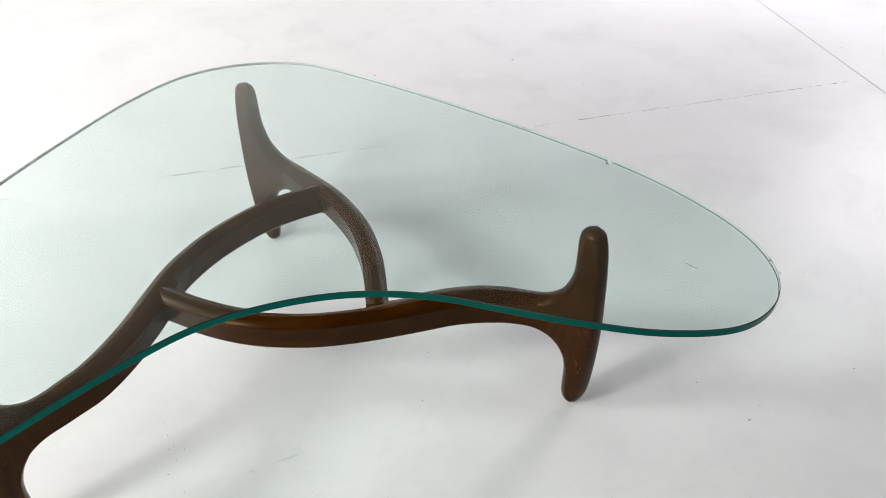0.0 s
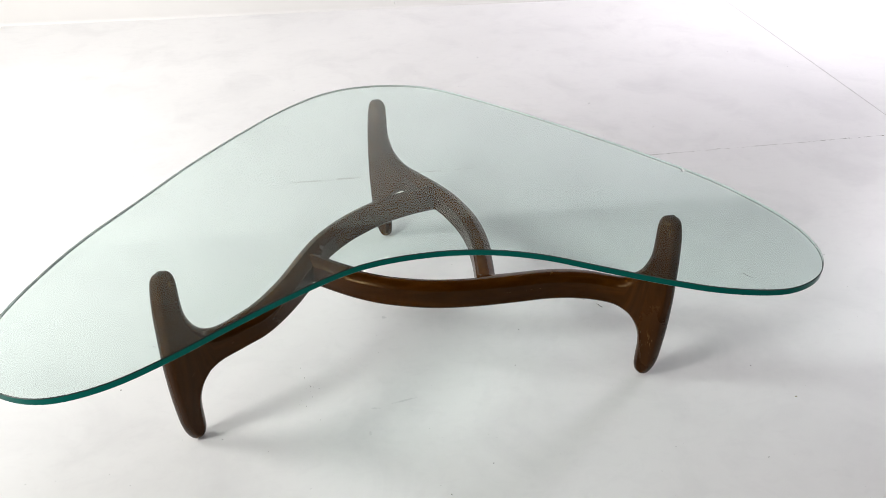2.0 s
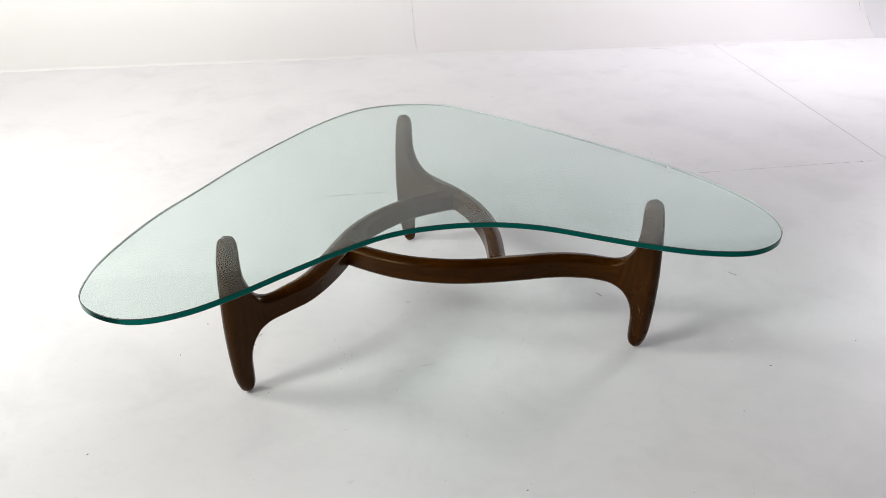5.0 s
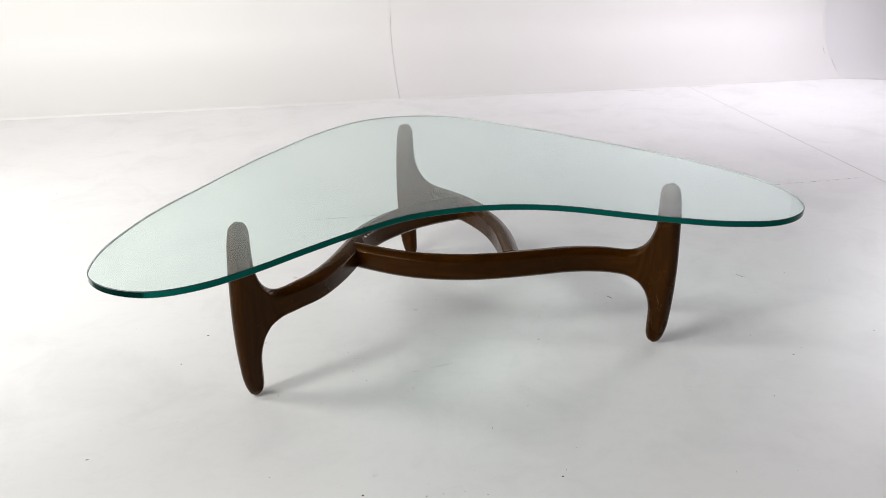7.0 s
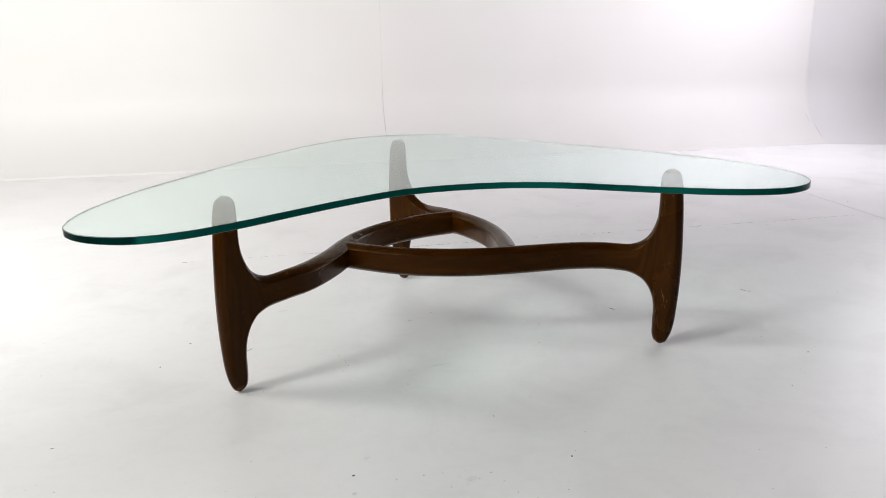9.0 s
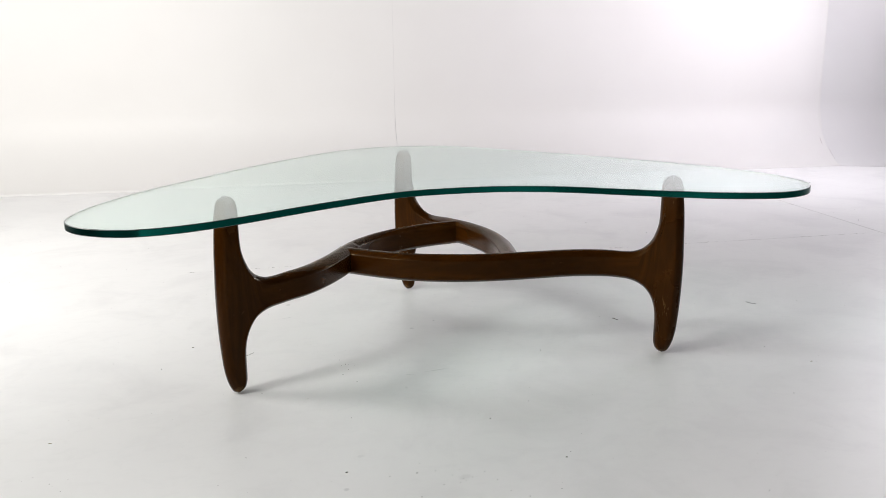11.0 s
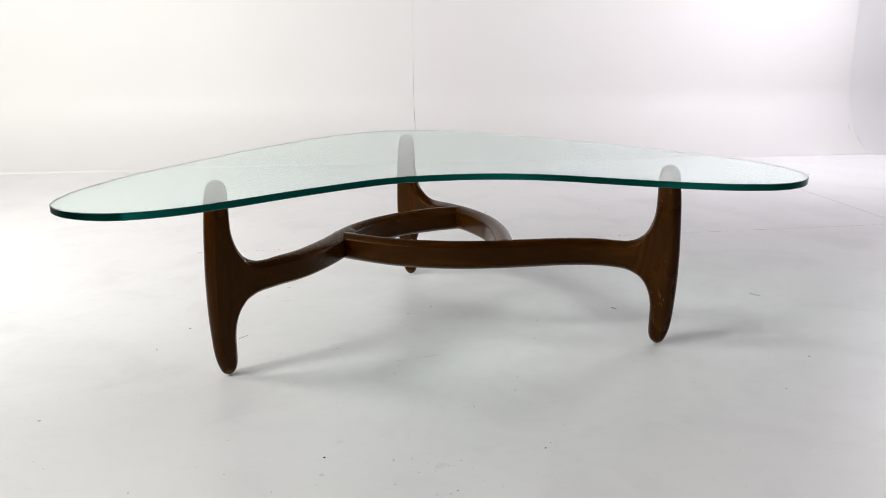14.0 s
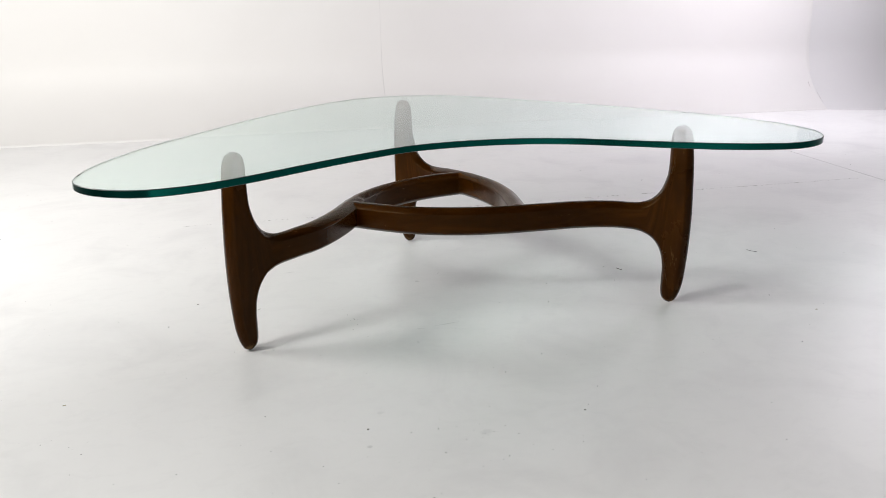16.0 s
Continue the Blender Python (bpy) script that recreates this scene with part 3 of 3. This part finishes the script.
def glass_top():
    loop = resample(spline(TOP_OUTLINE, closed=True, steps=14), 420, closed=True)
    for _ in range(6):
        loop = (loop * 2 + np.roll(loop, 1, 0) + np.roll(loop, -1, 0)) / 4
    area = np.sum(loop[:, 0] * np.roll(loop[:, 1], -1) - np.roll(loop[:, 0], -1) * loop[:, 1])
    if area < 0:
        loop = loop[::-1]
    n = len(loop)
    inn = inward(loop)
    c = 0.0013

    def ring(i, z):
        return [(*(loop[j] + inn[j] * i), z) for j in range(n)]

    def band(name, lower, upper, mat, label):
        faces = [(j, (j + 1) % n, n + (j + 1) % n, n + j) for j in range(n)]
        return mesh_object(name, lower + upper, faces, mat, top, label, smooth=True)

    top = new("glass_tabletop")
    tagged(top, "clear kidney-shaped glass tabletop with a chipped green edge", "tabletop")
    low, high = ring(c, GLASS_LOW), ring(c, GLASS_HIGH)
    pane = mesh_object("pane", low + high, [tuple(reversed(range(n))), tuple(range(n, 2 * n))], GLASS, top, "clear float glass")
    # added sheet: casts the faint shadow that the pane itself doesn't
    mesh_object("tint_sheet", ring(0.0012, (GLASS_LOW + GLASS_HIGH) / 2), [tuple(range(n))], GLASS_TINT_SHEET, top, "pale green sheet added inside the glass to dim light")
    # added band whose pale colour imitates the edge's inner reflection
    inside = band("edge_reflection", ring(0.0005, GLASS_LOW + c), ring(0.0005, GLASS_HIGH - c), EDGE_REFLECTION, "pale band added inside the edge as its inner reflection")
    inside.data.flip_normals()
    edge = band("edge", ring(0, GLASS_LOW + c), ring(0, GLASS_HIGH - c), GLASS_RIM, "dark green polished edge")
    under = band("lower_arris", low, ring(0, GLASS_LOW + c), ARRIS, "ground lower edge")
    over = band("upper_arris", ring(0, GLASS_HIGH - c), high, ARRIS, "ground upper edge")
    for ob in (pane, edge, inside, under, over):
        ob.visible_shadow = False
    # chips in the upper edge: a few crossed splinters each
    rnd = random.Random(4)
    for x, y, size in ((1.009, 0.146, 0.011), (1.114, -0.158, 0.008), (1.112, -0.184, 0.003), (-0.233, -0.141, 0.004), (1.055, -0.155, 0.0022)):
        verts, faces, slots = [], [], []
        for k in range(1 if size < 0.004 else 4):
            a = rnd.uniform(0, math.pi)
            reach, half = size * rnd.uniform(0.6, 1.0), size * rnd.uniform(0.10, 0.22)
            ox, oy = rnd.uniform(-0.3, 0.3) * size, rnd.uniform(-0.3, 0.3) * size
            b = len(verts)
            for u, v, w in ((-1, 0, 0.0001), (-0.2, -1, 0.0001), (1, 0, 0.0001), (0.1, 1, 0.0001), (0, 0, 0.0009)):
                p, q = u * reach, v * half
                verts.append((x + ox + p * math.cos(a) - q * math.sin(a), y + oy + p * math.sin(a) + q * math.cos(a), GLASS_HIGH + w))
            faces += [(b, b + 1, b + 4), (b + 1, b + 2, b + 4), (b + 2, b + 3, b + 4), (b + 3, b, b + 4), (b + 3, b + 2, b + 1, b)]
            slots += [0 if k % 2 == 0 else 1] * 5
        mesh_object("chip", verts, faces, [CHIP_DARK, CHIP_LIGHT], top, "splintered chip in the glass", slots=slots)


glass_top()


# clear bumpers between the legs and the glass
def bumper(leg, x, y):
    verts, faces = [], []
    for r, z in ((0.0060, 0.3815), (0.0062, 0.3832), (0.0056, 0.3839)):
        verts += [(x + r * math.cos(k / 14 * math.tau), y + r * math.sin(k / 14 * math.tau), z) for k in range(14)]
    for i in range(2):
        faces += [(i * 14 + k, i * 14 + (k + 1) % 14, i * 14 + 14 + (k + 1) % 14, i * 14 + 14 + k) for k in range(14)]
    faces += [tuple(reversed(range(14))), tuple(range(28, 42))]
    ob = mesh_object("bumper", verts, faces, BUMPER, leg, "small clear plastic bumper", smooth=True)
    ob.matrix_parent_inverse = Matrix.Identity(4)
    return ob


for leg, (x, y) in zip(LEGS, ((0.919, -0.007), (0.004, -0.001), (0.456, 0.631))):
    bumper(leg, x, y)


# ---------------------------------------------------------------- grit on the floor
def flake(x, y, long, short, turn, tall, mat, name="paint_flake"):
    """An irregular crumb that lies flat on the floor."""
    rnd = random.Random(int((x + 7) * 9973 + (y + 5) * 7919))
    k = 7
    low, high = [], []
    for i in range(k):
        a = i / k * math.tau + rnd.uniform(-0.25, 0.25)
        r = rnd.uniform(0.7, 1.1)
        u, v = long * r * math.cos(a), short * r * math.sin(a)
        c, d = math.cos(turn), math.sin(turn)
        low.append((u * c - v * d, u * d + v * c, 0.0))
        high.append((0.7 * (u * c - v * d), 0.7 * (u * d + v * c), tall * rnd.uniform(0.6, 1.0)))
    faces = [tuple(reversed(range(k))), tuple(range(k, 2 * k))] + [(i, (i + 1) % k, k + (i + 1) % k, k + i) for i in range(k)]
    ob = mesh_object(name, low + high, faces, mat)
    ob.location = (x, y, 0.0)
    return ob


GREY_GRIT = plain("grey_grit", (0.22, 0.22, 0.22))
PALE_GRIT = plain("pale_grit", (0.50, 0.48, 0.38))
FLAKES = [(0.179, -0.369, 3.4), (-0.161, 0.164, 3.6), (-0.106, 0.285, 3.6), (0.288, -0.398, 1.9), (0.282, -0.470, 1.7), (0.547, -0.180, 1.8), (0.455, -0.235, 1.7),
          (0.468, 0.333, 1.5), (0.659, 0.073, 2.2), (0.538, -0.405, 3.0), (0.551, -0.389, 1.5), (1.152, -0.031, 1.6), (1.057, -0.270, 1.7), (0.214, 0.124, 1.6),
          (1.291, 1.350, 3.8), (1.435, 1.122, 2.6), (1.007, 1.874, 3.0), (2.323, 1.110, 3.0), (1.449, -0.083, 1.8), (0.372, -0.504, 1.6)]
for i, (x, y, mm) in enumerate(FLAKES):
    mm *= 0.78
    ob = flake(x, y, mm / 1000, mm / 1000 * (0.55 if i % 3 else 0.75), 0.4 + i * 1.3, 0.0011, DARK_GRIT)
    tagged(ob, "tiny dark flake of dirt lying on the white floor", "debris", "flakes on the floor")
for x, y, mm in ((0.850, 1.374, 5.5), (1.196, -0.134, 4.0), (-0.312, -0.147, 4.0)):
    tagged(flake(x, y, mm / 1000, mm / 2600, 0.2, 0.0012, PALE_GRIT, "paint_chip"), "small pale chip of paint lying on the floor", "debris", "paint chips")


def fibre(points, thick, mat):
    """A bent bit of fibre on the floor."""
    line = spline(points, steps=8)
    cu = bpy.data.curves.new("fibre", "CURVE")
    cu.dimensions, cu.bevel_depth, cu.bevel_resolution = "3D", thick, 1
    sp = cu.splines.new("POLY")
    sp.points.add(len(line) - 1)
    for q, (x, y) in zip(sp.points, line):
        q.co = (x, y, thick, 1)
    cu.materials.append(mat)
    ob = new("fibre", cu)
    return tagged(ob, "bent dark fibre lying on the white floor", "debris", "fibres on the floor")


fibre([(0.906, 0.241), (0.909, 0.237), (0.911, 0.231), (0.914, 0.226)], 0.00055, DARK_GRIT)
fibre([(1.302, 0.278), (1.306, 0.268), (1.311, 0.260), (1.318, 0.256)], 0.00045, GREY_GRIT)
fibre([(0.010, 0.195), (0.020, 0.206), (0.031, 0.216)], 0.0004, GREY_GRIT)


SPECKS_LEFT = [(-0.269, 0.224), (-0.400, 0.188), (-0.301, -0.057), (-0.154, -0.063), (-0.113, -0.098), (0.021, -0.281), (-0.020, -0.362), (0.153, -0.391), (0.165, -0.448),
               (0.238, -0.475), (0.209, -0.478), (0.297, -0.369), (0.244, -0.398), (0.208, -0.171), (-0.257, -0.323), (-0.264, -0.378), (-0.112, -0.420), (-0.198, -0.421),
               (0.025, -0.393), (0.022, -0.506), (0.115, -0.506), (0.238, -0.576), (0.098, -0.457), (0.250, -0.569), (0.166, -0.501), (0.135, -0.066)]
SPECKS_RIGHT = [(0.568, -0.120), (0.440, -0.211), (0.360, -0.510), (0.326, -0.520), (0.359, -0.438), (0.371, -0.431), (0.377, -0.431), (0.848, -0.468), (0.797, -0.576),
                (0.897, -0.211), (0.539, -0.615), (0.441, -0.506), (0.593, -0.333), (0.340, -0.509), (0.294, -0.566), (0.863, 0.162), (0.553, 0.101), (0.699, 0.187),
                (0.958, -0.491), (0.418, -0.483), (0.676, -0.182), (0.445, -0.071), (1.207, -0.135), (0.388, -0.351)]


def dust():
    """Countless specks, joined."""
    rnd = random.Random(11)
    verts, faces, slots = [], [], []
    spots = [(rnd.uniform(-1.0, 2.6), rnd.uniform(0.35, 2.3)) for _ in range(95)] + [(rnd.uniform(-0.9, 2.0), rnd.uniform(-0.75, 0.35)) for _ in range(25)]
    spots += [(0.22 + rnd.gauss(0, 0.02), 0.09 + rnd.gauss(0, 0.04)) for _ in range(12)]
    spots += [(0.36 + rnd.gauss(0, 0.03), -0.42 + rnd.gauss(0, 0.02)) for _ in range(8)]
    spots += SPECKS_LEFT + SPECKS_RIGHT
    for i, (x, y) in enumerate(spots):
        r = rnd.uniform(0.0004, 0.0011)
        b = len(verts)
        for k in range(5):
            a = k / 5 * math.tau + rnd.uniform(-0.3, 0.3)
            verts.append((x + r * rnd.uniform(0.7, 1.6) * math.cos(a), y + r * math.sin(a), 0.0002))
        verts.append((x, y, 0.0002 + r * 0.5))
        faces += [(b + k, b + (k + 1) % 5, b + 5) for k in range(5)]
        slots += [0 if rnd.random() < 0.45 else 1] * 5
    ob = mesh_object("floor_dust", verts, faces, [DARK_GRIT, GREY_GRIT], slots=slots)
    return tagged(ob, "scattered fine dark dust specks on the white floor", "dust", kind="stuff")


dust()
